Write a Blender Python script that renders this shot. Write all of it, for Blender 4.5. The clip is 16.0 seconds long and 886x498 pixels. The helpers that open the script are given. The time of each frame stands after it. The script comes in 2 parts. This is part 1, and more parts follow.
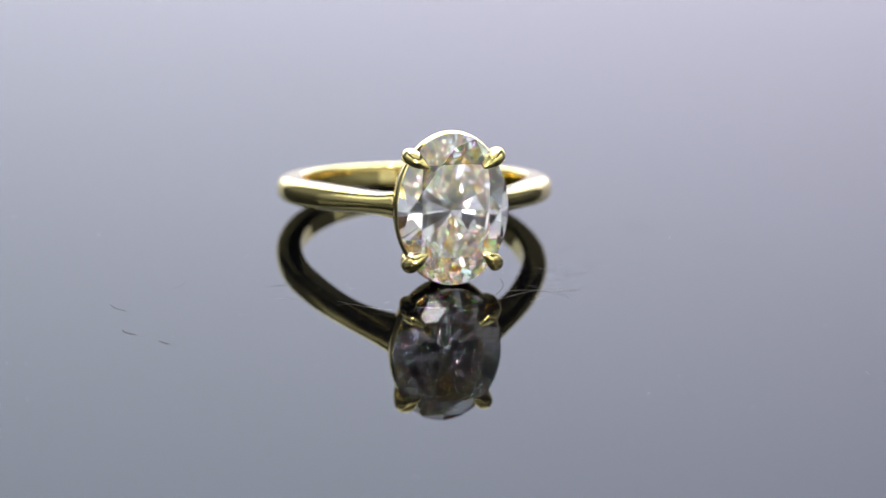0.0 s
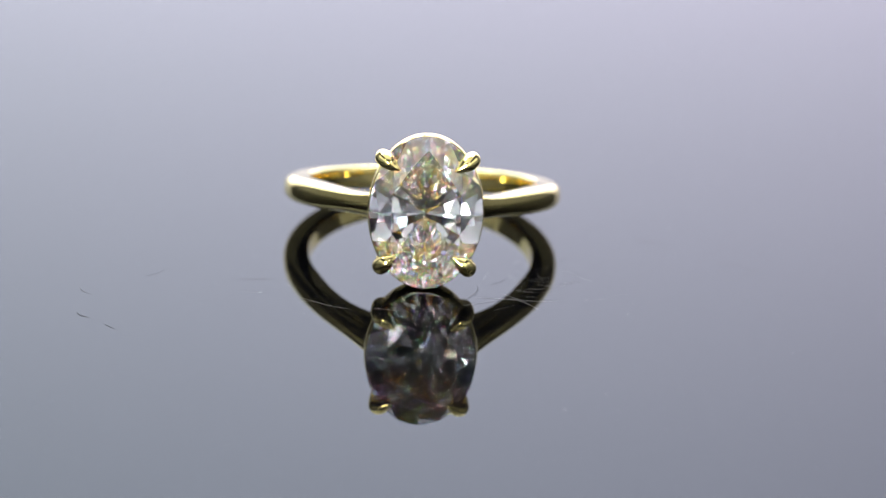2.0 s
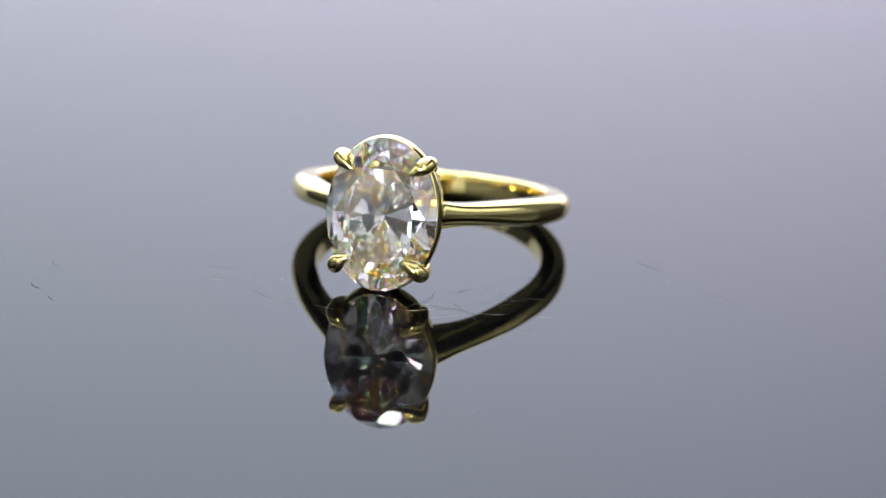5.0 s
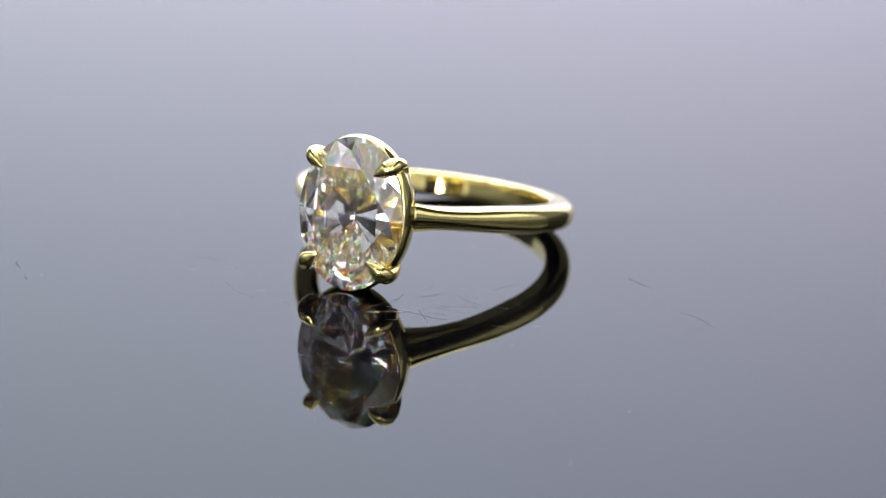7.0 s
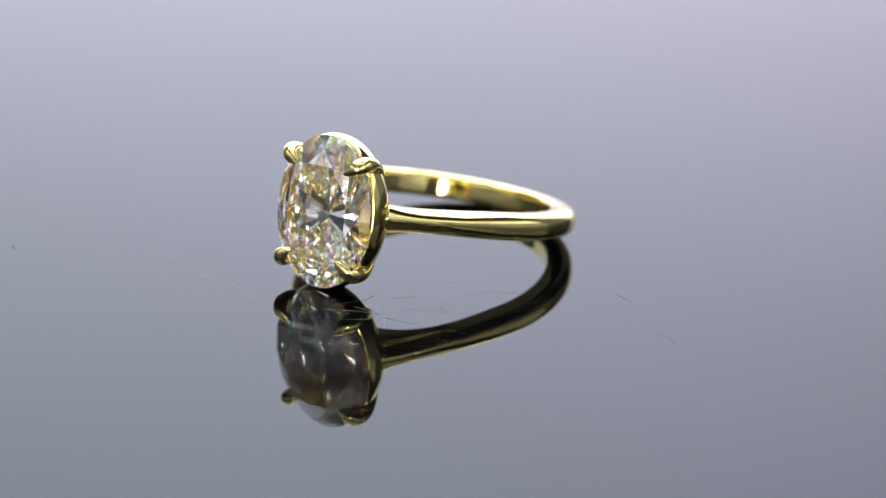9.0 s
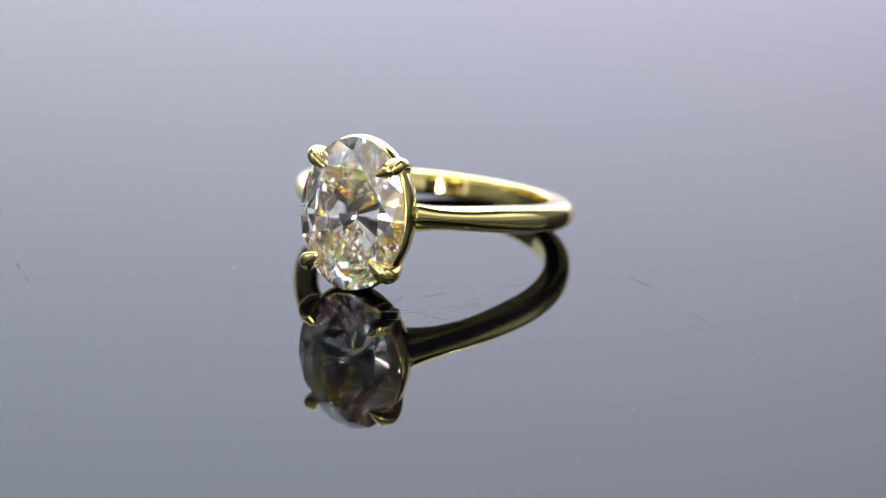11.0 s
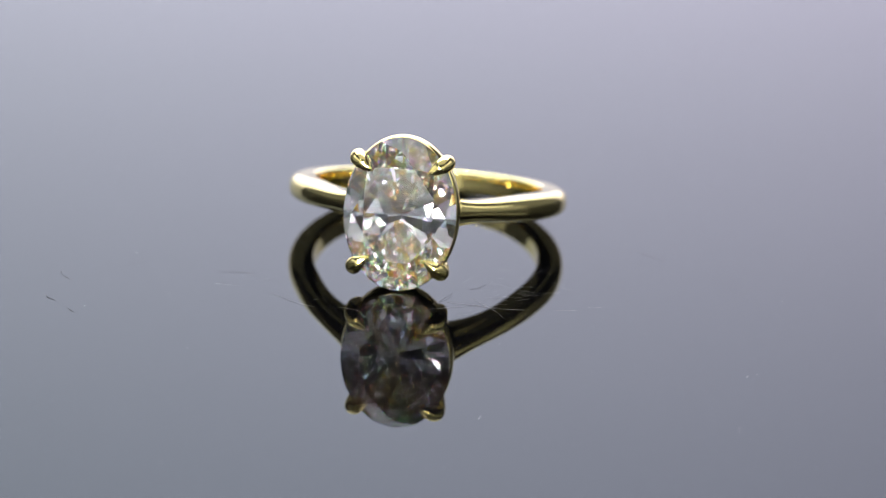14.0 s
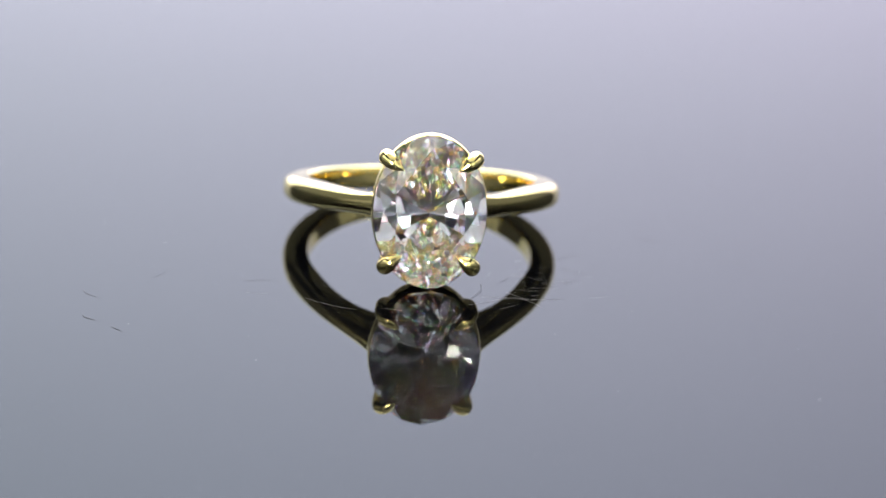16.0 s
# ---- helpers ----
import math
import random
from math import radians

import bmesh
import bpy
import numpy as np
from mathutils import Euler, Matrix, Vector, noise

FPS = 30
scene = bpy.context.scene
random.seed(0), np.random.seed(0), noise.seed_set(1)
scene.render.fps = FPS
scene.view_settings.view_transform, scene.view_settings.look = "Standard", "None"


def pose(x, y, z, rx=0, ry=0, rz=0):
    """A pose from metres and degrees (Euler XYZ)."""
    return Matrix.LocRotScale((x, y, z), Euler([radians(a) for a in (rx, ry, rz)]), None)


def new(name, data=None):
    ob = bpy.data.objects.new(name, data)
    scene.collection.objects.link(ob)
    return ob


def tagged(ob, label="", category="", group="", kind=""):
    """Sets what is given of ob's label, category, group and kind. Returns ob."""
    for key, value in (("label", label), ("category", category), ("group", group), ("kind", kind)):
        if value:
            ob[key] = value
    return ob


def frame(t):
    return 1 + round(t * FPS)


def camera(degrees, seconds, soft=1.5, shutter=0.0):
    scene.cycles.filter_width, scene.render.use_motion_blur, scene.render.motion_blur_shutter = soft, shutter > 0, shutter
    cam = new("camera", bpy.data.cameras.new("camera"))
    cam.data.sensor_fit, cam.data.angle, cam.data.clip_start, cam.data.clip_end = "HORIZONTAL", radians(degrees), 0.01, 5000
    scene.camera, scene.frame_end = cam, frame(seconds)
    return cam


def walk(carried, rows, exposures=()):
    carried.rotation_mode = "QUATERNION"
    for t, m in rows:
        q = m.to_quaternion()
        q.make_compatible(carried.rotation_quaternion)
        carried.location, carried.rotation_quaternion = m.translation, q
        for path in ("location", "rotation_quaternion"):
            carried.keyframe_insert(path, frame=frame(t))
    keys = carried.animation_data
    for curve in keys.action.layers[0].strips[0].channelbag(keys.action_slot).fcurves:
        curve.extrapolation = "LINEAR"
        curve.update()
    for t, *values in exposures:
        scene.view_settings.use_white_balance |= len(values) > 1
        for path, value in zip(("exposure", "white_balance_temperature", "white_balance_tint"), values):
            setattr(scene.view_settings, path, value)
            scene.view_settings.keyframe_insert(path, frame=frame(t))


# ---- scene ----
cam = camera(27.99, 16.0, soft=0.95)
EYE = pose(0.0, -0.119223, 0.039545, 71.2759, -2.2170, -1.9099)
walk(cam, [(0.0, EYE), (16.0, EYE)], exposures=[(0.0, 0.40), (3.0, 0.40), (3.1, 0.34), (3.3, 0.14), (3.5, 0.12), (4.0, 0.26), (4.5, 0.28), (9.0, 0.30), (13.0, 0.28),
                                                    (13.5, 0.24), (14.0, 0.18), (14.5, 0.20), (14.7, 0.36), (15.0, 0.43), (15.5, 0.41), (16.0, 0.41)])
cam.data.dof.use_dof = True
cam.data.dof.focus_distance = 0.1105
cam.data.dof.aperture_fstop = 30.0

MM = 0.001

# ---- light of the photo tent ----
world = bpy.data.worlds.new("world")
scene.world = world
world.use_nodes = True
world.node_tree.nodes["Background"].inputs[0].default_value = (0.5, 0.5, 0.56, 1)
world.node_tree.nodes["Background"].inputs[1].default_value = 0.05
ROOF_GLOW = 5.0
FILL_GLOW = 0.22
SIDE_GLOW = 0.12
LAMP_GLOW = 90.0
SPARK_GLOW = 60.0
DIODE_GLOW = 300.0
# a cut stone needs many inner reflections
scene.cycles.max_bounces = 40
scene.cycles.glossy_bounces = 32
scene.cycles.transmission_bounces = 32
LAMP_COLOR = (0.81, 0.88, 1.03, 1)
# tints painted into the back wall's glow, at its foot and higher up
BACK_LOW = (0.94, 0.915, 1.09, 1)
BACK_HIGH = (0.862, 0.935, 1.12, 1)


# ---- materials ----
def material(name):
    m = bpy.data.materials.new(name)
    m.use_nodes = True
    return m, m.node_tree, m.node_tree.nodes["Principled BSDF"]


def coords(nt, scale, kind="Object"):
    tc, mp = nt.nodes.new("ShaderNodeTexCoord"), nt.nodes.new("ShaderNodeMapping")
    mp.inputs["Scale"].default_value = scale if isinstance(scale, tuple) else (scale,) * 3
    nt.links.new(tc.outputs[kind], mp.inputs["Vector"])
    return mp.outputs["Vector"]


def noise_tex(nt, vec, scale, detail=4, rough=0.55):
    n = nt.nodes.new("ShaderNodeTexNoise")
    n.inputs["Scale"].default_value, n.inputs["Detail"].default_value, n.inputs["Roughness"].default_value = scale, detail, rough
    nt.links.new(vec, n.inputs["Vector"])
    return n.outputs["Fac"]


def ramp(nt, fac, stops):
    r = nt.nodes.new("ShaderNodeValToRGB")
    el = r.color_ramp.elements
    while len(el) < len(stops):
        el.new(0.5)
    for e, (p, c) in zip(el, stops):
        e.position, e.color = p, c if len(c) == 4 else (*c, 1)
    nt.links.new(fac, r.inputs["Fac"])
    return r.outputs["Color"]


def remap(nt, fac, lo, hi, a=0.3, b=0.7):
    r = nt.nodes.new("ShaderNodeMapRange")
    for k, v in zip(("From Min", "From Max", "To Min", "To Max"), (a, b, lo, hi)):
        r.inputs[k].default_value = v
    nt.links.new(fac, r.inputs["Value"])
    return r.outputs["Result"]


def bump(nt, bsdf, fac, strength, distance):
    b = nt.nodes.new("ShaderNodeBump")
    b.inputs["Strength"].default_value, b.inputs["Distance"].default_value = strength, distance
    nt.links.new(fac, b.inputs["Height"])
    nt.links.new(b.outputs["Normal"], bsdf.inputs["Normal"])


def make_gold(name, tone, rough):
    m, nt, b = material(name)
    vec = coords(nt, 1)
    big, fine = noise_tex(nt, vec, 260, 3), noise_tex(nt, coords(nt, (1, 1, 5)), 2600, 3)
    light = tuple(min(1, c * 1.03) for c in tone)
    nt.links.new(ramp(nt, big, [(0.3, tone), (0.7, light)]), b.inputs["Base Color"])
    b.inputs["Metallic"].default_value = 1
    nt.links.new(remap(nt, fine, rough * 0.7, rough * 1.5), b.inputs["Roughness"])
    bump(nt, b, fine, 0.04, 0.00002)
    return m


def make_diamond_crown():
    """The stone's face splits light into colours: a red, a green and a blue glass, each with its own index."""
    m, nt, b = material("diamond_crown")
    nt.nodes.remove(b)
    last = None
    for tone, ior in (((0.46, 0.27, 0.27, 1), 2.394), ((0.27, 0.46, 0.27, 1), 2.420), ((0.27, 0.27, 0.457, 1), 2.454)):
        g = nt.nodes.new("ShaderNodeBsdfGlass")
        g.inputs["Color"].default_value, g.inputs["IOR"].default_value, g.inputs["Roughness"].default_value = tone, ior, 0.0
        if last is None:
            last = g.outputs[0]
        else:
            add = nt.nodes.new("ShaderNodeAddShader")
            nt.links.new(last, add.inputs[0])
            nt.links.new(g.outputs[0], add.inputs[1])
            last = add.outputs[0]
    nt.links.new(last, nt.nodes["Material Output"].inputs["Surface"])
    return m


def make_diamond():
    """Colourless, faintly warm stone."""
    m, nt, b = material("diamond")
    nt.nodes.remove(b)
    g = nt.nodes.new("ShaderNodeBsdfGlass")
    g.inputs["Color"].default_value, g.inputs["IOR"].default_value, g.inputs["Roughness"].default_value = (1.0, 0.999, 0.997, 1), 2.417, 0.0
    nt.links.new(g.outputs[0], nt.nodes["Material Output"].inputs["Surface"])
    return m


def make_acrylic():
    m, nt, b = material("black_acrylic")
    vec = coords(nt, 1)
    smear, dust = noise_tex(nt, vec, 45, 4), noise_tex(nt, vec, 900, 5)
    nt.links.new(ramp(nt, dust, [(0.3, (0.0006, 0.0006, 0.0008)), (0.75, (0.002, 0.002, 0.0024))]), b.inputs["Base Color"])
    nt.links.new(remap(nt, smear, 0.006, 0.018), b.inputs["Roughness"])
    b.inputs["IOR"].default_value = 1.5
    # matte black mixed in to dim every reflection on the plate
    dulling, mix = nt.nodes.new("ShaderNodeBsdfDiffuse"), nt.nodes.new("ShaderNodeMixShader")
    dulling.inputs["Color"].default_value = (0.002, 0.002, 0.0024, 1)
    mix.inputs["Fac"].default_value = 0.38
    nt.links.new(b.outputs[0], mix.inputs[1])
    nt.links.new(dulling.outputs[0], mix.inputs[2])
    nt.links.new(mix.outputs[0], nt.nodes["Material Output"].inputs["Surface"])
    return m


def make_fabric(name, tone):
    m, nt, b = material(name)
    vec = coords(nt, 1)
    fold, weave = noise_tex(nt, vec, 7, 3), noise_tex(nt, vec, 1400, 2)
    dark = tuple(c * 0.94 for c in tone)
    nt.links.new(ramp(nt, fold, [(0.3, dark), (0.7, tone)]), b.inputs["Base Color"])
    b.inputs["Roughness"].default_value = 0.9
    b.inputs["Specular IOR Level"].default_value = 0.2
    bump(nt, b, weave, 0.15, 0.0003)
    return m


def make_plain(name, tone, rough, metal=0.0):
    m, nt, b = material(name)
    vec = coords(nt, 1)
    n = noise_tex(nt, vec, 160, 4)
    nt.links.new(ramp(nt, n, [(0.3, tuple(c * 0.88 for c in tone)), (0.7, tone)]), b.inputs["Base Color"])
    nt.links.new(remap(nt, n, rough * 0.85, min(1, rough * 1.15)), b.inputs["Roughness"])
    b.inputs["Metallic"].default_value = metal
    return m


def make_glow(name, strength, tone):
    m, nt, b = material(name)
    b.inputs["Base Color"].default_value = (0.8, 0.8, 0.8, 1)
    b.inputs["Emission Color"].default_value = tone
    b.inputs["Emission Strength"].default_value = strength
    return m


def make_graded_glow():
    """Glowing diffuser; a falloff towards the table is painted into its emission."""
    m, nt, b = material("graded_glow_diffuser")
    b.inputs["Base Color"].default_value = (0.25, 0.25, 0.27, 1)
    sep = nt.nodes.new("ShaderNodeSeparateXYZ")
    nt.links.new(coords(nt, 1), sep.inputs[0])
    # tint painted into the glow: warmer at the foot, cooler above
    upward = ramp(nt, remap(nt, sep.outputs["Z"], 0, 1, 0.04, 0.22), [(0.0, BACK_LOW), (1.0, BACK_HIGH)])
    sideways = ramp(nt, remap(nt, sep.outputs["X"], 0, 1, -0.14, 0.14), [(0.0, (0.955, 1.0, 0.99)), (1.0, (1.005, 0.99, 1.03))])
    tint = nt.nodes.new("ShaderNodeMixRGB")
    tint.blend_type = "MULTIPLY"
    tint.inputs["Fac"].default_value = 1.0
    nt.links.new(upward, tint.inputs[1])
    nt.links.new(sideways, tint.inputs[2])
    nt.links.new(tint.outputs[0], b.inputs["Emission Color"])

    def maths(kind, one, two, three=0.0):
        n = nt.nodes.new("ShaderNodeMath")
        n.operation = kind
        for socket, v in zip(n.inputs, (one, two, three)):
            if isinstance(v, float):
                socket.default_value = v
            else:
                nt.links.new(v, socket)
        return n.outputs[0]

    # painted glow: strongest a little beside the middle, falling off to both sides
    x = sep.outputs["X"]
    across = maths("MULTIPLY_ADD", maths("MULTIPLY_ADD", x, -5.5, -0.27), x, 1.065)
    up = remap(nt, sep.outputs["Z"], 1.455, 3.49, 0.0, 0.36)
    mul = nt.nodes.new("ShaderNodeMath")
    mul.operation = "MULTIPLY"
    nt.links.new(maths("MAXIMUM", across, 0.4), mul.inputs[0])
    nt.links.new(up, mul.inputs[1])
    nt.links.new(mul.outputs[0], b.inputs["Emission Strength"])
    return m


GOLD = make_gold("polished_yellow_gold", (0.92, 0.765, 0.29), 0.05)
GOLD_CLAW = make_gold("handled_yellow_gold", (0.92, 0.765, 0.29), 0.12)
DIAMOND = make_diamond()
DIAMOND_CROWN = make_diamond_crown()
ACRYLIC = make_acrylic()
FABRIC_DARK = make_fabric("dark_felt", (0.035, 0.035, 0.037))
BENCH = make_plain("grey_bench_laminate", (0.35, 0.35, 0.36), 0.5)
BLACK_PLASTIC = make_plain("black_plastic", (0.03, 0.03, 0.033), 0.45)
ALUMINIUM = make_plain("brushed_aluminium", (0.6, 0.6, 0.62), 0.35, 1.0)
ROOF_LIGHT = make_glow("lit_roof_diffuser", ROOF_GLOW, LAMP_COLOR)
SKIRT_REFLECTOR = make_fabric("pale_front_reflector", (0.73, 0.72, 0.72))
SIDE_FILL = make_glow("side_fill_glow", SIDE_GLOW, (0.94, 0.95, 1.0, 1))
LOW_CLOTH = make_fabric("grey_wall_cloth", (0.24, 0.24, 0.245))
REAR_CLOTH = make_fabric("slate_wall_cloth", (0.10, 0.10, 0.102))
FILL_LIGHT = make_glow("fill_panel_glow", FILL_GLOW, (0.96, 0.96, 1.0, 1))
SPARK_LIGHT = make_glow("lit_spot_led", SPARK_GLOW, (1.0, 0.98, 0.97, 1))
DIODE_LIGHT = make_glow("sparkle_diode_glow", DIODE_GLOW, (0.94, 0.97, 1.0, 1))
LED_LIGHT = make_glow("lit_led_diffuser", LAMP_GLOW, (1.0, 0.98, 0.97, 1))
BACK_LIGHT = make_graded_glow()
HAIR_DARK = make_plain("dark_lint", (0.05, 0.04, 0.035), 0.6)
HAIR_PALE = make_plain("pale_lint", (0.35, 0.33, 0.33), 0.7)


# ---- mesh helpers ----
def part(name, bm, mat, parent=None, label="", smooth=False):
    me = bpy.data.meshes.new(name)
    bm.normal_update()
    bm.to_mesh(me)
    bm.free()
    me.materials.append(mat)
    if smooth:
        me.polygons.foreach_set("use_smooth", [True] * len(me.polygons))
    ob = new(name, me)
    if parent:
        ob.parent = parent
    return tagged(ob, label)


def box(x0, y0, z0, x1, y1, z1, bevel=0.0):
    bm = bmesh.new()
    bmesh.ops.create_cube(bm, size=1, matrix=Matrix.Translation(((x0 + x1) / 2, (y0 + y1) / 2, (z0 + z1) / 2)) @ Matrix.Diagonal((x1 - x0, y1 - y0, z1 - z0, 1)))
    if bevel:
        bmesh.ops.bevel(bm, geom=bm.edges[:], offset=bevel, segments=3, profile=0.5, affect="EDGES")
    return bm


def lathe(profile, n=96):
    """A closed solid turned about z from (radius, height) pairs; the first and last lie on the axis or close on themselves."""
    bm = bmesh.new()
    rings = []
    for r, z in profile:
        if r < 1e-9:
            rings.append([bm.verts.new((0, 0, z))])
        else:
            rings.append([bm.verts.new((r * math.cos(2 * math.pi * k / n), r * math.sin(2 * math.pi * k / n), z)) for k in range(n)])
    for a, b in zip(rings, rings[1:]):
        for k in range(n):
            q = [a[k % len(a)], a[(k + 1) % len(a)], b[(k + 1) % len(b)], b[k % len(b)]]
            q = list(dict.fromkeys(q))
            if len(q) > 2:
                bm.faces.new(q)
    bmesh.ops.recalc_face_normals(bm, faces=bm.faces[:])
    return bm


def loft(rings, closed=False, caps=True):
    """Skins rings of points; closed joins the last ring to the first."""
    bm = bmesh.new()
    vs = [[bm.verts.new(p) for p in ring] for ring in rings]
    pairs = list(zip(vs, vs[1:])) + ([(vs[-1], vs[0])] if closed else [])
    for a, b in pairs:
        n = len(a)
        for k in range(n):
            bm.faces.new((a[k], a[(k + 1) % n], b[(k + 1) % n], b[k]))
    if caps and not closed:
        bm.faces.new(vs[0]), bm.faces.new(vs[-1])
    bmesh.ops.recalc_face_normals(bm, faces=bm.faces[:])
    return bm


def spline(points, n):
    """A smooth line through control points (Catmull-Rom); tuples of any length."""
    p = [np.array(q, float) for q in points]
    p = [2 * p[0] - p[1], *p, 2 * p[-1] - p[-2]]
    out = []
    for i in range(1, len(p) - 2):
        for k in range(n):
            t = k / n
            a, b, c, d = p[i - 1], p[i], p[i + 1], p[i + 2]
            out.append(0.5 * (2 * b + (c - a) * t + (2 * a - 5 * b + 4 * c - d) * t * t + (3 * b - a - 3 * c + d) * t ** 3))
    out.append(p[-2])
    return out


# ---- the tent round the table ----
BENCH_Z = -0.030
XW, YB, YF, ZT = 0.32, 0.36, -0.42, 0.40


def build_tent():
    # walls out of view; their cloth tones are set for the gold's reflections
    t = 0.004
    tagged(part("floor", box(-0.6, -0.8, BENCH_Z - 0.03, 0.6, 0.6, BENCH_Z, 0.003), BENCH), "grey laminate bench top under the photo tent", "bench top", kind="structure")
    tagged(part("wall_back", box(-XW, YB, BENCH_Z, XW, YB + t, ZT), BACK_LIGHT), "white diffuser back wall of the photo tent with a graded glow", "wall", kind="structure")
    low, high = 0.10, 0.23
    for name, x0, x1 in (("wall_left", -XW - t, -XW), ("wall_right", XW, XW + t)):
        tagged(part(name, box(x0, YF, high, x1, YB + t, ZT), FABRIC_DARK), "dark grey felt side wall of the photo tent", "wall", kind="structure")
        tagged(part("trim", box(x0, 0.06, BENCH_Z, x1, YB + t, high), REAR_CLOTH), "slate grey cloth side wall of the photo tent", "wall", kind="structure")
        tagged(part("trim", box(x0, YF, BENCH_Z, x1, 0.06, low), LOW_CLOTH), "grey cloth along the foot of the side wall", "wall", kind="structure")
        # no lamp: wall strip given a dim glow to brighten the gold's sides
        tagged(part("trim", box(x0, YF, low, x1, 0.06, high), SIDE_FILL), "dim glowing fill strip added along the side wall", "light strip", kind="structure")
    tagged(part("wall_front", box(-XW - t, YF - t, 0.25, XW + t, YF, ZT), FABRIC_DARK), "dark grey felt front wall of the photo tent", "wall", kind="structure")
    tagged(part("trim", box(-XW - t, YF - t, 0.19, XW + t, YF, 0.25), FABRIC_DARK), "dark grey felt front wall of the photo tent", "wall", kind="structure")
    gap = 0.065
    # dark panel added out of view to put dark facets in the stone
    tagged(part("trim", box(-gap, YF - t, BENCH_Z, gap, YF, 0.19), FABRIC_DARK), "dark grey felt panel added in the middle of the front wall", "curtain", kind="structure")
    # pale cloth added out of view as a reflector for stone and gold
    for x0, x1 in ((-XW - t, -gap), (gap, XW + t)):
        tagged(part("trim", box(x0, YF - t, BENCH_Z, x1, YF, 0.19), SKIRT_REFLECTOR), "pale grey reflector cloth added along the front wall", "wall", kind="structure")
    tagged(part("ceiling", box(-XW - t, YF - t, ZT, XW + t, YB + t, ZT + t), FABRIC_DARK), "dark grey felt roof of the photo tent", "ceiling", kind="structure")


build_tent()


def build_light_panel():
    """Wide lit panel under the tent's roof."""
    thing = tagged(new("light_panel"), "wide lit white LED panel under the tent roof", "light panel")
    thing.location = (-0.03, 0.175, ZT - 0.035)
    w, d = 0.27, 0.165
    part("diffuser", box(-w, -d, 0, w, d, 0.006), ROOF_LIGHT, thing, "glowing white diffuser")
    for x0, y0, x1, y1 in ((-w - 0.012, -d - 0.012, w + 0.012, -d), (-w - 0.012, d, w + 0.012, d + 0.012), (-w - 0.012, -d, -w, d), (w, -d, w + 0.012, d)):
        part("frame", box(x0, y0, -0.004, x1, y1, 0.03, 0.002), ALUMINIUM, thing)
    # bars added across the glow to break up its image in the stone
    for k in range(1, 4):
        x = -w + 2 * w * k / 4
        part("glow_divider", box(x - 0.014, -d, -0.006, x + 0.014, d, -0.0005, 0.001), BLACK_PLASTIC, thing)
    part("glow_divider", box(-w, -0.012, -0.012, w, 0.012, -0.0065, 0.001), BLACK_PLASTIC, thing)
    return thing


def build_fill_panel():
    """Fill panel added under the roof, over the table's front, to brighten the stone."""
    thing = tagged(new("fill_panel"), "softly glowing white fill panel added under the tent roof", "light panel")
    thing.location = (0, -0.215, ZT - 0.03)
    w, d = 0.25, 0.165
    part("cloth", box(-w, -d, 0, w, d, 0.003), FILL_LIGHT, thing, "glowing white cloth")
    for x0, y0, x1, y1 in ((-w - 0.01, -d - 0.01, w + 0.01, -d), (-w - 0.01, d, w + 0.01, d + 0.01), (-w - 0.01, -d, -w, d), (w, -d, w + 0.01, d)):
        part("frame", box(x0, y0, -0.003, x1, y1, 0.0255, 0.002), ALUMINIUM, thing)
    return thing


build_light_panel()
build_fill_panel()


def build_led_lamp(x, y, z, w, h, turn, light):
    """Small LED lamp on a foot, facing the ring."""
    thing = tagged(new("led_lamp"), "small lit LED lamp on a black stand", "lamp", group="LED lamps in front of the ring")
    thing.matrix_basis = pose(x, y, BENCH_Z, 0, 0, turn)
    zc = z - BENCH_Z
    part("housing", box(-w / 2 - 0.004, -0.014, zc - h / 2 - 0.004, w / 2 + 0.004, -0.001, zc + h / 2 + 0.004, 0.002), BLACK_PLASTIC, thing)
    part("diffuser", box(-w / 2, -0.001, zc - h / 2, w / 2, 0.002, zc + h / 2, 0.0008), light, thing, "glowing white diffuser")
    if zc - h / 2 > 0.012:
        stem = lathe([(0, 0.004), (0.004, 0.004), (0.004, zc - h / 2 - 0.003), (0, zc - h / 2 - 0.003)], 24)
        bmesh.ops.translate(stem, verts=stem.verts[:], vec=(0, -0.008, 0))
        part("stem", stem, ALUMINIUM, thing)
    foot = lathe([(0, 0), (0.022, 0), (0.022, 0.003), (0.018, 0.005), (0, 0.005)], 40)
    bmesh.ops.translate(foot, verts=foot.verts[:], vec=(0, -0.008, 0))
    part("foot", foot, BLACK_PLASTIC, thing)
    return thing


build_led_lamp(-0.0335, -0.2565, 0.0195, 0.029, 0.040, -8, LED_LIGHT)
build_led_lamp(0.125, -0.250, 0.135, 0.014, 0.014, 25, SPARK_LIGHT)
# this third lamp is an addition, for more sparkle in the stone
build_led_lamp(-0.135, -0.215, 0.165, 0.013, 0.013, -32, SPARK_LIGHT)


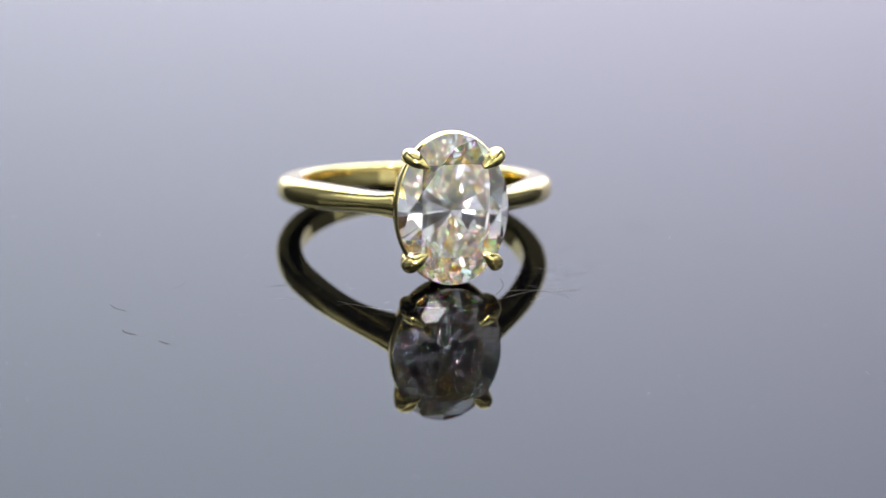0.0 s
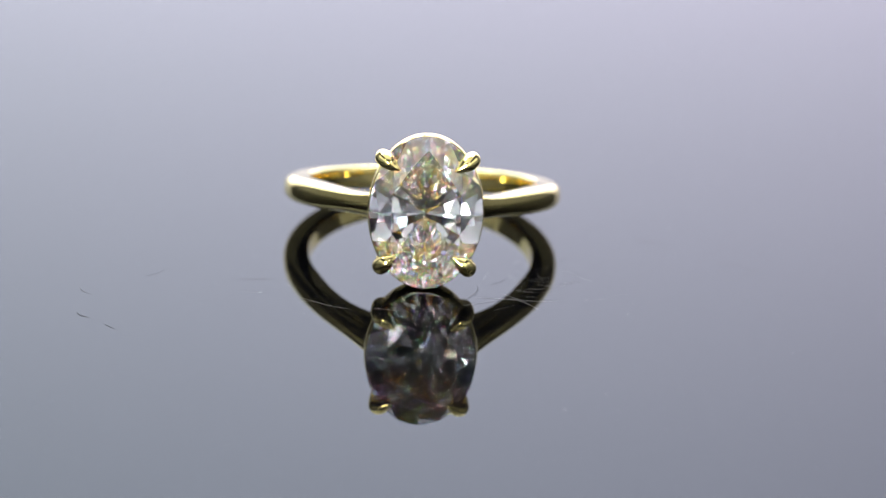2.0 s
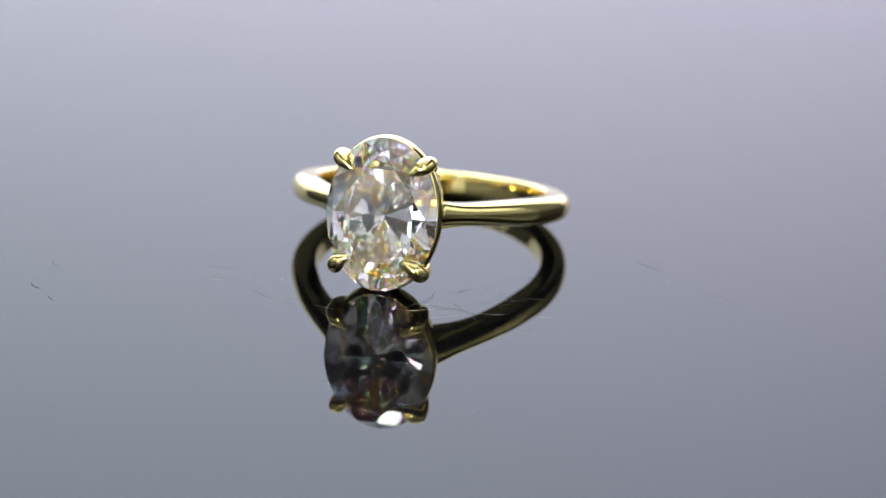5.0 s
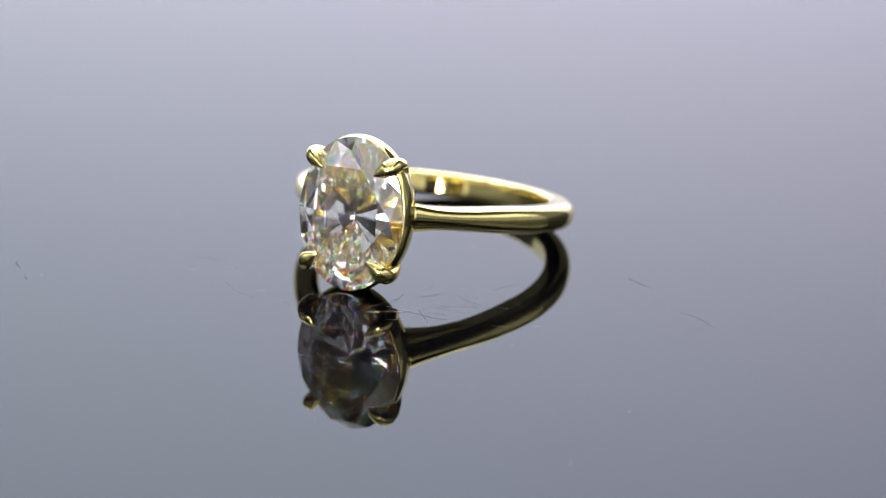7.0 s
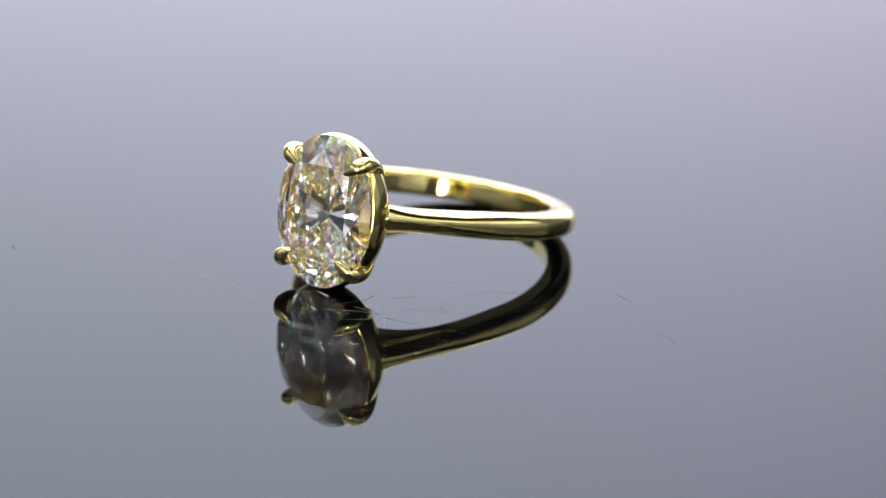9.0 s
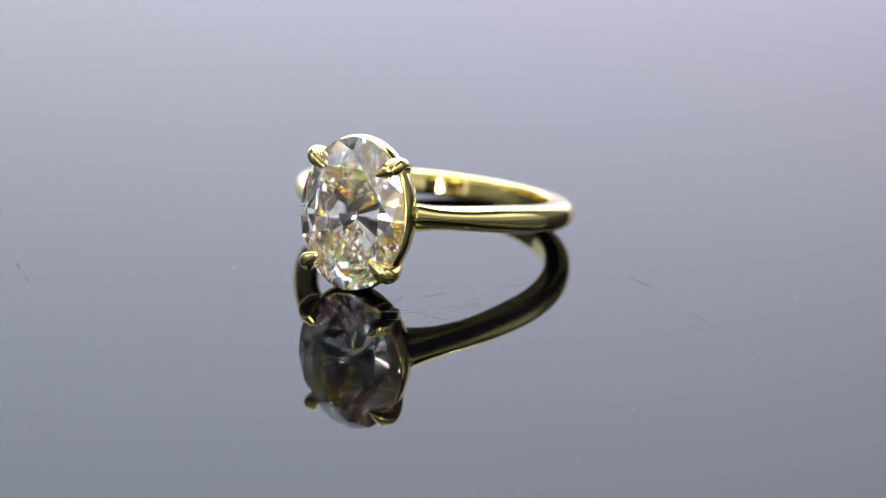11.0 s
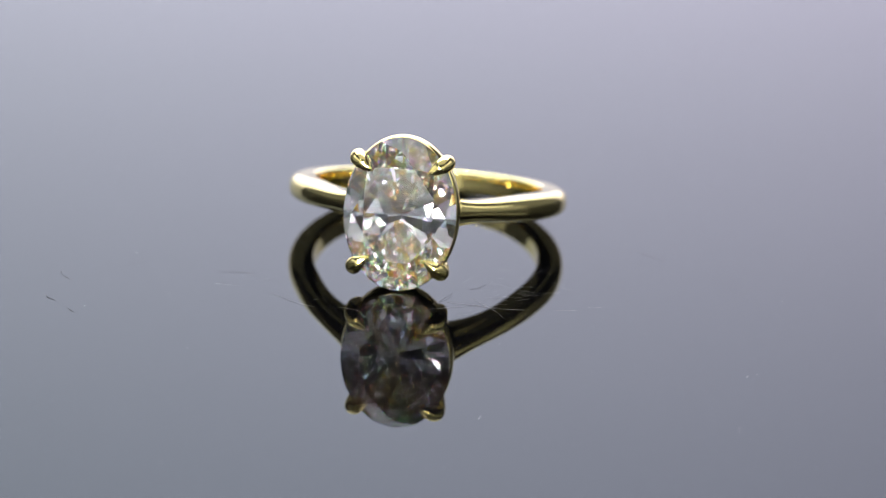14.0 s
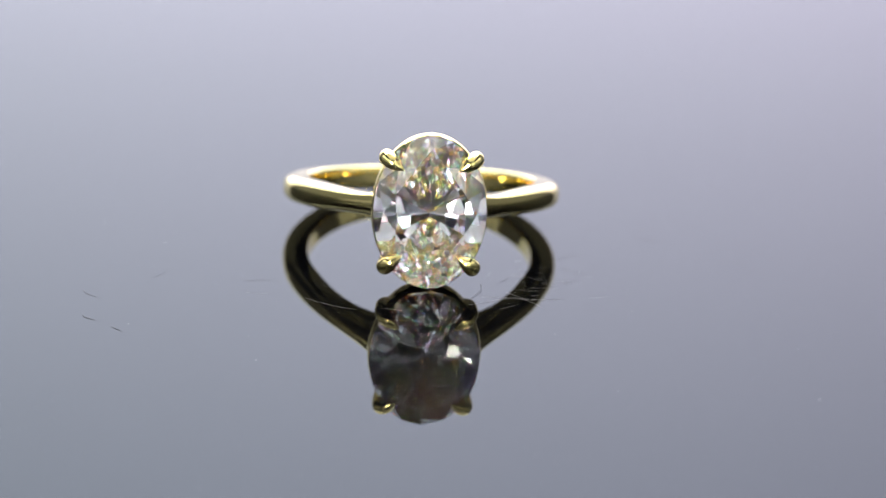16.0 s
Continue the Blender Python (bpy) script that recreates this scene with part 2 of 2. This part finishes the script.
def build_sparkle_bar(y, z, count, half):
    """Added slim black bar across the tent: a row of bare LEDs for sparkle."""
    thing = tagged(new("sparkle_bar"), "slim black bar with small bright LEDs added for sparkle", "light bar", group="LED bars over the table")
    thing.matrix_basis = pose(0, y, z, 0, 0, 0)
    part("rail", box(-half - 0.015, -0.008, 0, half + 0.015, 0.008, 0.008, 0.0015), BLACK_PLASTIC, thing)
    for k in range(count):
        x = -half + 2 * half * k / (count - 1)
        led = lathe([(0, -0.0022), (0.0016, -0.0019), (0.0028, -0.0009), (0.0032, 0.0), (0, 0.0)], 20)
        bmesh.ops.translate(led, verts=led.verts[:], vec=(x, 0, 0))
        part("led", led, DIODE_LIGHT, thing, "small lit LED", smooth=True)
    for x in (-half - 0.008, half + 0.008):
        wire = lathe([(0, 0.008), (0.0008, 0.008), (0.0008, ZT - z), (0, ZT - z)], 10)
        bmesh.ops.translate(wire, verts=wire.verts[:], vec=(x, 0, 0))
        part("hanger", wire, ALUMINIUM, thing)
    return thing


# three bars added out of view, only to make the stone sparkle
build_sparkle_bar(-0.385, 0.255, 9, 0.26)
build_sparkle_bar(-0.045, 0.335, 7, 0.26)
build_sparkle_bar(-0.400, 0.150, 8, 0.24)


# ---- turntable ----
def build_turntable():
    thing = tagged(new("turntable"), "round turntable with a glossy black acrylic top", "turntable")
    R, T = 0.160, 0.004
    part("plate", lathe([(0, -T), (R - 0.0006, -T), (R, -T + 0.0006), (R, -0.0006), (R - 0.0006, 0), (0, 0)], 160), ACRYLIC, thing, "glossy black acrylic disc with fine dust")
    part("base", lathe([(0, BENCH_Z), (0.085, BENCH_Z), (0.088, BENCH_Z + 0.003), (0.088, -0.008), (0.08, -T), (0, -T)], 96), BLACK_PLASTIC, thing)
    return thing


TURNTABLE = build_turntable()


# ---- the ring ----
# its own space: x across the stone, -y out of the stone's table, z along the stone; origin at the stone's girdle
HALF_W, HALF_L, DROP = 3.64, 4.965, -0.065
R_OUT, REACH = 9.90, 13.395
TILT, FOOT = 10.40, (3.991, -9.855, 5.050)
HEAD = 0.45
FORWARD = 0.42


def brilliant():
    """Oval brilliant: an elliptic prism cut by the planes of its facets."""
    table_r, crown_h, star_r = 0.66, 0.2125, 0.83
    gird, pav = 0.05, math.tan(radians(41.2))
    low_r, steep = 0.15, 0.15
    bm = bmesh.new()
    n = 128
    top = [bm.verts.new((math.cos(2 * math.pi * k / n), math.sin(2 * math.pi * k / n), 0.5)) for k in range(n)]
    bot = [bm.verts.new((v.co.x, v.co.y, -1.5)) for v in top]
    bm.faces.new(top), bm.faces.new(bot[::-1])
    for k in range(n):
        bm.faces.new((top[k], bot[k], bot[(k + 1) % n], top[(k + 1) % n]))

    def cut(a, b, c):
        a, b, c = Vector(a), Vector(b), Vector(c)
        no = (b - a).cross(c - a).normalized()
        if no.dot(a - Vector((0, 0, -0.1))) < 0:
            no = -no
        res = bmesh.ops.bisect_plane(bm, geom=bm.verts[:] + bm.edges[:] + bm.faces[:], dist=1e-6, plane_co=a, plane_no=no, clear_outer=True)
        edges = [e for e in res["geom_cut"] if isinstance(e, bmesh.types.BMEdge) and e.is_boundary]
        if edges:
            bmesh.ops.edgeloop_fill(bm, edges=edges)

    def at(r, deg, z):
        return (r * math.cos(radians(deg)), r * math.sin(radians(deg)), z)

    slope = crown_h / (1 - table_r)
    cut((0, 0, crown_h), (1, 0, crown_h), (0, 1, crown_h))
    cr = math.cos(radians(22.5))
    for k in range(8):
        f = 22.5 + 45 * k
        side_z = (1 - star_r * cr) * slope
        # the two mains at the foot stand a little further apart and steeper
        foot = f in (247.5, 292.5)
        fm, rise = (270 + math.copysign(26.1, f - 270), 0.658) if foot else (f, slope)
        across = Vector((-math.sin(radians(fm)), math.cos(radians(fm)), 0)) * 0.3
        cut(at(1, fm, 0), at(1 - crown_h / rise, fm, crown_h), tuple(Vector(at(1, fm, 0)) + across))
        cut(at(table_r, f, crown_h), at(table_r, f + 45, crown_h), at(star_r, f + 22.5, side_z))
        for s in (-1, 1):
            cut(at(1, f, 0), at(star_r, f + s * 22.5, side_z), at(1, f + s * 22.5, 0))
        # the ends of the oval are cut a little steeper than its sides
        main = pav * (1 + steep * math.sin(radians(f)) ** 2)
        main_z = -gird - (1 - low_r * cr) * main
        cut(at(1, f, -gird), at(low_r, f + 22.5, main_z), at(low_r, f - 22.5, main_z))
        for s in (-1, 1):
            half_z = -gird - (1 - low_r * cr) * pav * (1 + steep * math.sin(radians(f + s * 22.5)) ** 2)
            cut(at(1, f, -gird), at(1, f + s * 22.5, -gird), at(low_r, f + s * 22.5, half_z))
    # a slim extra facet along each ridge between the lower halves
    for k in range(1, 8, 2):
        f = 45 * k
        ridge = pav * (1 + steep * math.sin(radians(f)) ** 2)
        slim = 0.010
        top_z = -gird + slim
        low_z = -gird - (1 - low_r * cr) * ridge + slim
        side = Vector((-math.sin(radians(f)), math.cos(radians(f)), 0)) * 0.3
        cut(at(1, f, top_z), at(low_r, f, low_z), tuple(Vector(at(1, f, top_z)) + side))
    # both ends of the oval have further tiers of facets towards the keel
    for end in (90, 270):
        for r, factor, spread in ((0.74, 0.955, (-39, -15, 15, 39)), (0.46, 0.90, (-28, 0, 28))):
            for d in spread:
                f = end + d
                base = pav * (1 + steep * math.sin(radians(f)) ** 2)
                z = -gird - (1 - r) * base * (1.0 if r > 0.5 else 0.985) + 0.006
                low = z - r * 0.8 * base * factor
                side = Vector((-math.sin(radians(f)), math.cos(radians(f)), 0)) * 0.3
                cut(at(r, f, z), at(r * 0.2, f, low), tuple(Vector(at(r, f, z)) + side))
    bmesh.ops.recalc_face_normals(bm, faces=bm.faces[:])
    # prism's x, y, z -> across, along, out of the table
    for v in bm.verts:
        x, y, z = v.co
        v.co = (x * HALF_W * MM, (-z * HALF_W - HEAD) * MM, (y * HALF_L + DROP) * MM)
    bmesh.ops.recalc_face_normals(bm, faces=bm.faces[:])
    return bm


def band_mesh():
    """Teardrop band: a round hoop whose shoulders run straight to the setting."""
    thick, wide = 1.86, 1.80
    rm = R_OUT - thick / 2
    end_u, end_r = 3.15, REACH - FORWARD - 1.36
    az, dist = math.atan2(end_u, end_r), math.hypot(end_u, end_r)
    # the shoulders leave the hoop early and swell outwards
    touch = az + math.acos(rm / dist) + 0.16
    path = []
    arc = 150
    for k in range(arc + 1):
        a = touch + (2 * math.pi - 2 * touch) * k / arc
        path.append((rm * math.sin(a), rm * math.cos(a), math.sin(a), math.cos(a), 0.0))
    line = 36
    sx, sy = rm * math.sin(touch), rm * math.cos(touch)
    lead, tail = [], []
    dist_t = math.hypot(end_u - sx, end_r - sy)
    for k in range(1, line + 1):
        t = k / line
        # out of the hoop along its tangent, then flatter into the gallery
        nx, ny = math.sin(touch), math.cos(touch)
        h = dist_t
        a0, a1, b0, b1 = 2 * t ** 3 - 3 * t * t + 1, -2 * t ** 3 + 3 * t * t, t ** 3 - 2 * t * t + t, t ** 3 - t * t
        x = a0 * sx + a1 * end_u + b0 * 1.12 * h * -math.cos(touch) + b1 * 1.3 * h * -0.58
        y = a0 * sy + a1 * end_r + b0 * 1.12 * h * math.sin(touch) + b1 * 1.3 * h * 0.81
        e = t * t
        nx, ny = nx * (1 - e) + 0.79 * e, ny * (1 - e) + 0.61 * e
        le = math.hypot(nx, ny)
        nx, ny = nx / le, ny / le
        lead.append((x, y, nx, ny, t))
        tail.append((-x, y, -nx, ny, t))
    path = lead[::-1] + path + tail
    rings = []
    m = 56
    for x, y, nx, ny, t in path:
        e = t * t * (3 - 2 * t)
        w, th = wide / 2 * (1 - 0.22 * e + 0.32 * t ** 9), thick / 2 * (1 - 0.12 * e)
        ring = []
        for k in range(m):
            a = 2 * math.pi * k / m
            ca, sa = math.cos(a), math.sin(a)
            o = math.copysign(abs(ca) ** (0.86 if ca > 0 else 0.25), ca) * th
            z = math.copysign(abs(sa) ** (0.77 if ca > 0 else 0.42), sa) * w
            # slightly domed outside; the inside flares towards the setting
            under = max(0.0, -sa)
            o = o * (1 - 0.34 * t ** 3) - 0.5 * under * t * t if ca > 0 else o * (1 + (1.5 + 2.4 * under) * t ** 4)
            back = REACH - FORWARD - (y + ny * o)
            ring.append(((x + nx * o) * MM, back * MM, (z + 0.01 - 0.006 * back) * MM))
        rings.append(ring)
    return loft(rings)


def gallery_mesh():
    """Oval gold rail under the girdle."""
    rings = []
    n = 128
    prof = [(0.972, 0.06), (0.990, 0.06), (1.012, -0.06), (1.034, -0.34), (1.038, -0.60), (1.026, -1.05), (1.002, -1.48), (0.975, -1.64), (0.925, -1.55), (0.905, -1.15), (0.90, -0.75), (0.93, -0.30), (0.96, 0.02)]
    for k in range(n):
        a = 2 * math.pi * k / n
        dip = 0.16 * math.cos(2 * a)
        ring = []
        for s, o in prof:
            off = (s - 1) * HALF_W
            ex, ez = math.cos(a) / HALF_W, math.sin(a) / HALF_L
            le = math.hypot(ex, ez)
            o2 = o - dip * min(1, max(0, (-o - 0.3)))
            ring.append(((HALF_W * math.cos(a) + ex / le * off) * MM, -o2 * MM, (HALF_L * math.sin(a) + DROP + ez / le * off) * MM))
        rings.append(ring)
    return loft(rings, closed=True)


def cup_mesh():
    """An unseen gold cup round the stone's point, added to block light from behind."""
    rings = []
    n = 96
    prof = [(0.70, -2.20), (0.64, -2.52), (0.46, -3.02), (0.22, -3.36), (0.02, -3.40), (0.02, -3.20), (0.20, -3.16), (0.40, -2.86), (0.57, -2.42), (0.64, -2.16)]
    for k in range(n):
        a = 2 * math.pi * k / n
        # its rim rises behind the stone's upper end, to block more light there
        up = max(0.0, math.sin(a)) ** 2
        ring = []
        for s, o in prof:
            lift = up * max(0.0, (o + 2.9) / 0.75)
            ring.append(((s + 0.17 * lift) * HALF_W * math.cos(a) * MM, -(o + 0.5 * lift) * MM, ((s + 0.17 * lift) * HALF_L * math.sin(a) + DROP) * MM))
        rings.append(ring)
    return loft(rings, closed=True)


def claw_mesh():
    """One claw: a post from the base of the setting that bends over the girdle to a point."""
    # across, out, along, half width, half depth
    keys = [(1.70, -3.0, 1.95, 0.34, 0.34), (2.48, -1.6, 2.92, 0.42, 0.44), (2.80, -0.6, 3.38, 0.47, 0.48), (2.86, 0.12, 3.47, 0.52, 0.51),
            (2.81, 0.60, 3.43, 0.54, 0.50), (2.56, 0.96, 3.24, 0.50, 0.40), (2.22, 1.10, 3.00, 0.36, 0.26), (1.95, 1.18, 2.82, 0.18, 0.14), (1.80, 1.21, 2.72, 0.05, 0.04)]
    pts = spline(keys, 8)
    rings = []
    m = 28
    for i, q in enumerate(pts):
        c = Vector(q[:3])
        d = (Vector(pts[min(i + 1, len(pts) - 1)][:3]) - Vector(pts[max(i - 1, 0)][:3])).normalized()
        side = Vector((-0.62, 0, 0.78))
        side = (side - d * side.dot(d)).normalized()
        up = d.cross(side)
        ring = []
        for k in range(m):
            a = 2 * math.pi * k / m
            p = c + side * math.cos(a) * q[3] + up * math.sin(a) * q[4]
            ring.append((p.x * MM, -p.y * MM, p.z * MM))
        rings.append(ring)
    return loft(rings)


def leaned(bm):
    """The setting leans a little forward of the band, from the stone's foot up."""
    for v in bm.verts:
        v.co.y -= 0.05 * (v.co.z + (HALF_L - DROP) * MM)
    return bm


def build_ring():
    thing = tagged(new("ring"), "yellow gold ring with a large oval diamond, resting on its stone", "ring")
    stone = part("diamond", leaned(brilliant()), DIAMOND, thing, "clear faceted oval brilliant diamond")
    stone.data.materials.append(DIAMOND_CROWN)
    for p in stone.data.polygons:
        # the crown's facets round the table
        p.material_index = 1 if -0.97 < p.normal.y < -0.2 else 0
    part("band", band_mesh(), GOLD, thing, "polished yellow gold band", smooth=True)
    part("gallery", leaned(gallery_mesh()), GOLD, thing, "thin oval gold rail under the stone", smooth=True)
    part("cup", leaned(cup_mesh()), GOLD_CLAW, thing, "unseen gold cup added behind the stone's point", smooth=True)
    for sx, sz in ((1, 1), (-1, 1), (1, -1), (-1, -1)):
        bm = claw_mesh()
        bmesh.ops.scale(bm, vec=(sx, 1, sz if sz > 0 else sz * 1.045), verts=bm.verts[:])
        bmesh.ops.recalc_face_normals(bm, faces=bm.faces[:])
        part("claw", leaned(bm), GOLD_CLAW, thing, "pointed gold claw over the stone's edge", smooth=True)
    return thing


RING = build_ring()


# ---- lint and dust on the plate ----
def build_hair(x0, y0, x1, y1, bend, thick, lift, mat):
    """A fine bent fibre lying on the plate; ends and bend in millimetres."""
    a, b = Vector((x0, y0, 0)), Vector((x1, y1, 0))
    side = (b - a).cross(Vector((0, 0, 1))).normalized()
    rings = []
    n = 26
    wob = random.random() * 6
    thick *= 0.48
    for k in range(n + 1):
        t = k / n
        p = a.lerp(b, t) + side * (bend * 4 * t * (1 - t) + 0.05 * math.sin(wob + 7 * t) * (b - a).length * 0.3)
        r = thick * (0.35 + 0.65 * math.sin(math.pi * min(1, max(0, 0.08 + 0.84 * t))))
        z = r * 1.02 + 0.25 * lift * math.sin(math.pi * t) ** 2
        rings.append([((p.x + side.x * r * math.cos(q)) * MM, (p.y + side.y * r * math.cos(q)) * MM, (z + r * math.sin(q)) * MM) for q in (0, 1.26, 2.51, 3.77, 5.03)])
    ob = part("lint_hair", loft(rings), mat)
    return tagged(ob, "fine dark lint fibre lying on the black plate" if mat is HAIR_DARK else "fine pale lint fibre lying on the black plate", "lint", group="lint on the plate")


HAIRS = [build_hair(*h) for h in (
    (-17.4, -16.6, -16.5, -17.5, 0.15, 0.030, 0.1, HAIR_DARK), (-18.0, -12.0, -17.0, -13.5, 0.2, 0.018, 0.1, HAIR_DARK),
    (-15.35, -18.6, -14.65, -19.2, 0.05, 0.025, 0.0, HAIR_DARK), (-8.0, -9.9, -5.9, -9.6, 0.05, 0.014, 0.0, HAIR_DARK),
    (6.5, -12.8, 7.5, -9.6, 0.35, 0.022, 0.3, HAIR_DARK), (7.45, -12.0, 12.35, -12.3, 0.2, 0.016, 0.1, HAIR_PALE),
    (9.0, -11.2, 11.2, -14.0, -0.2, 0.014, 0.1, HAIR_PALE), (24.0, -3.75, 26.9, -5.3, -0.25, 0.008, 0.1, HAIR_DARK),
    (25.4, -7.0, 26.6, -5.3, 0.15, 0.008, 0.0, HAIR_DARK), (14.2, -14.7, 14.9, -13.2, 0.2, 0.007, 0.1, HAIR_DARK),
    (8.55, -9.4, 9.5, -8.2, 0.15, 0.016, 0.1, HAIR_DARK), (12.4, -5.9, 14.7, -3.4, -0.5, 0.012, 0.2, HAIR_DARK),
    (19.2, 0.9, 21.2, -0.15, 0.2, 0.016, 0.0, HAIR_DARK), (-14.1, -9.9, -12.9, -8.2, 0.1, 0.010, 0.1, HAIR_DARK),
    (-3.9, -13.0, -0.6, -14.9, 0.15, 0.012, 0.1, HAIR_PALE), (6.5, -13.5, 9.9, -11.8, 0.15, 0.012, 0.1, HAIR_PALE))]


def build_dust():
    """Loose specks scattered over the plate."""
    rng = random.Random(7)
    bm = bmesh.new()
    for _ in range(170):
        a, r = rng.uniform(0, 6.283), 38 * math.sqrt(rng.random())
        x, y, s = r * math.cos(a), r * math.sin(a) - 5, rng.uniform(0.008, 0.022)
        m = Matrix.Translation((x * MM, y * MM, s * 0.6 * MM)) @ Euler((rng.random() * 3, rng.random() * 3, rng.random() * 3)).to_matrix().to_4x4() @ Matrix.Diagonal((s * MM, s * MM * rng.uniform(0.5, 2.5), s * MM * 0.6, 1))
        bmesh.ops.create_icosphere(bm, subdivisions=1, radius=1, matrix=m)
    return tagged(part("dust", bm, HAIR_PALE), "fine pale dust specks on the black plate", "dust", kind="stuff")


DUST = build_dust()


def build_fuzz():
    """Very fine fibres and wiping streaks round the foot of the stone, too many to count."""
    rng = random.Random(21)
    bm = bmesh.new()
    for _ in range(44):
        cx, cy = (rng.gauss(-3.5, 3.0), rng.gauss(-12.5, 1.8)) if rng.random() < 0.15 else (rng.gauss(11.6, 2.6), rng.gauss(-9.4, 2.3))
        a, le, r = rng.gauss(0.15, 0.5), rng.uniform(0.3, 1.7), rng.uniform(0.002, 0.0042)
        bend = rng.uniform(-0.12, 0.12)
        last = None
        for k in range(7):
            q = k / 6 - 0.5
            x, y = cx + le * q * math.cos(a) - bend * (q * q * 4) * math.sin(a), cy + le * q * math.sin(a) + bend * (q * q * 4) * math.cos(a)
            ring = [bm.verts.new(((x - math.sin(a) * r * math.cos(w)) * MM, (y + math.cos(a) * r * math.cos(w)) * MM, (r * 1.05 + r * math.sin(w)) * MM)) for w in (0, 2.094, 4.189)]
            if last:
                for i in range(3):
                    bm.faces.new((last[i], last[(i + 1) % 3], ring[(i + 1) % 3], ring[i]))
            last = ring
    return tagged(part("fuzz", bm, HAIR_PALE), "very fine pale fuzz on the black plate", "fuzz", kind="stuff")


FUZZ = build_fuzz()


# ---- the turning ----
def turn_at(t):
    """Degrees of the turntable: one way at an even pace, a short easing, and back."""
    there, back = 9.42 - 5.03 * t, 0.75 - 5.20 * (16.0 - t)
    mid, ease = 8.98, 0.40
    if abs(t - mid) < ease:
        return -35.75 + 5.1 * (ease / 2 + (t - mid) ** 2 / (2 * ease))
    return there if t < mid else back


def motions():
    times = sorted([k * 0.5 for k in range(33)] + [8.6, 8.7, 8.8, 8.9, 9.1, 9.2, 9.3, 9.4])
    turned = [(t, pose(0, 0, 0, 0, 0, turn_at(t))) for t in times]
    walk(TURNTABLE, turned)
    walk(DUST, turned)
    walk(FUZZ, turned)
    for h in HAIRS:
        walk(h, turned)
    rest = pose(FOOT[0] * MM, FOOT[1] * MM, FOOT[2] * MM, -TILT, 0, 0)
    walk(RING, [(t, m @ rest) for t, m in turned])


motions()
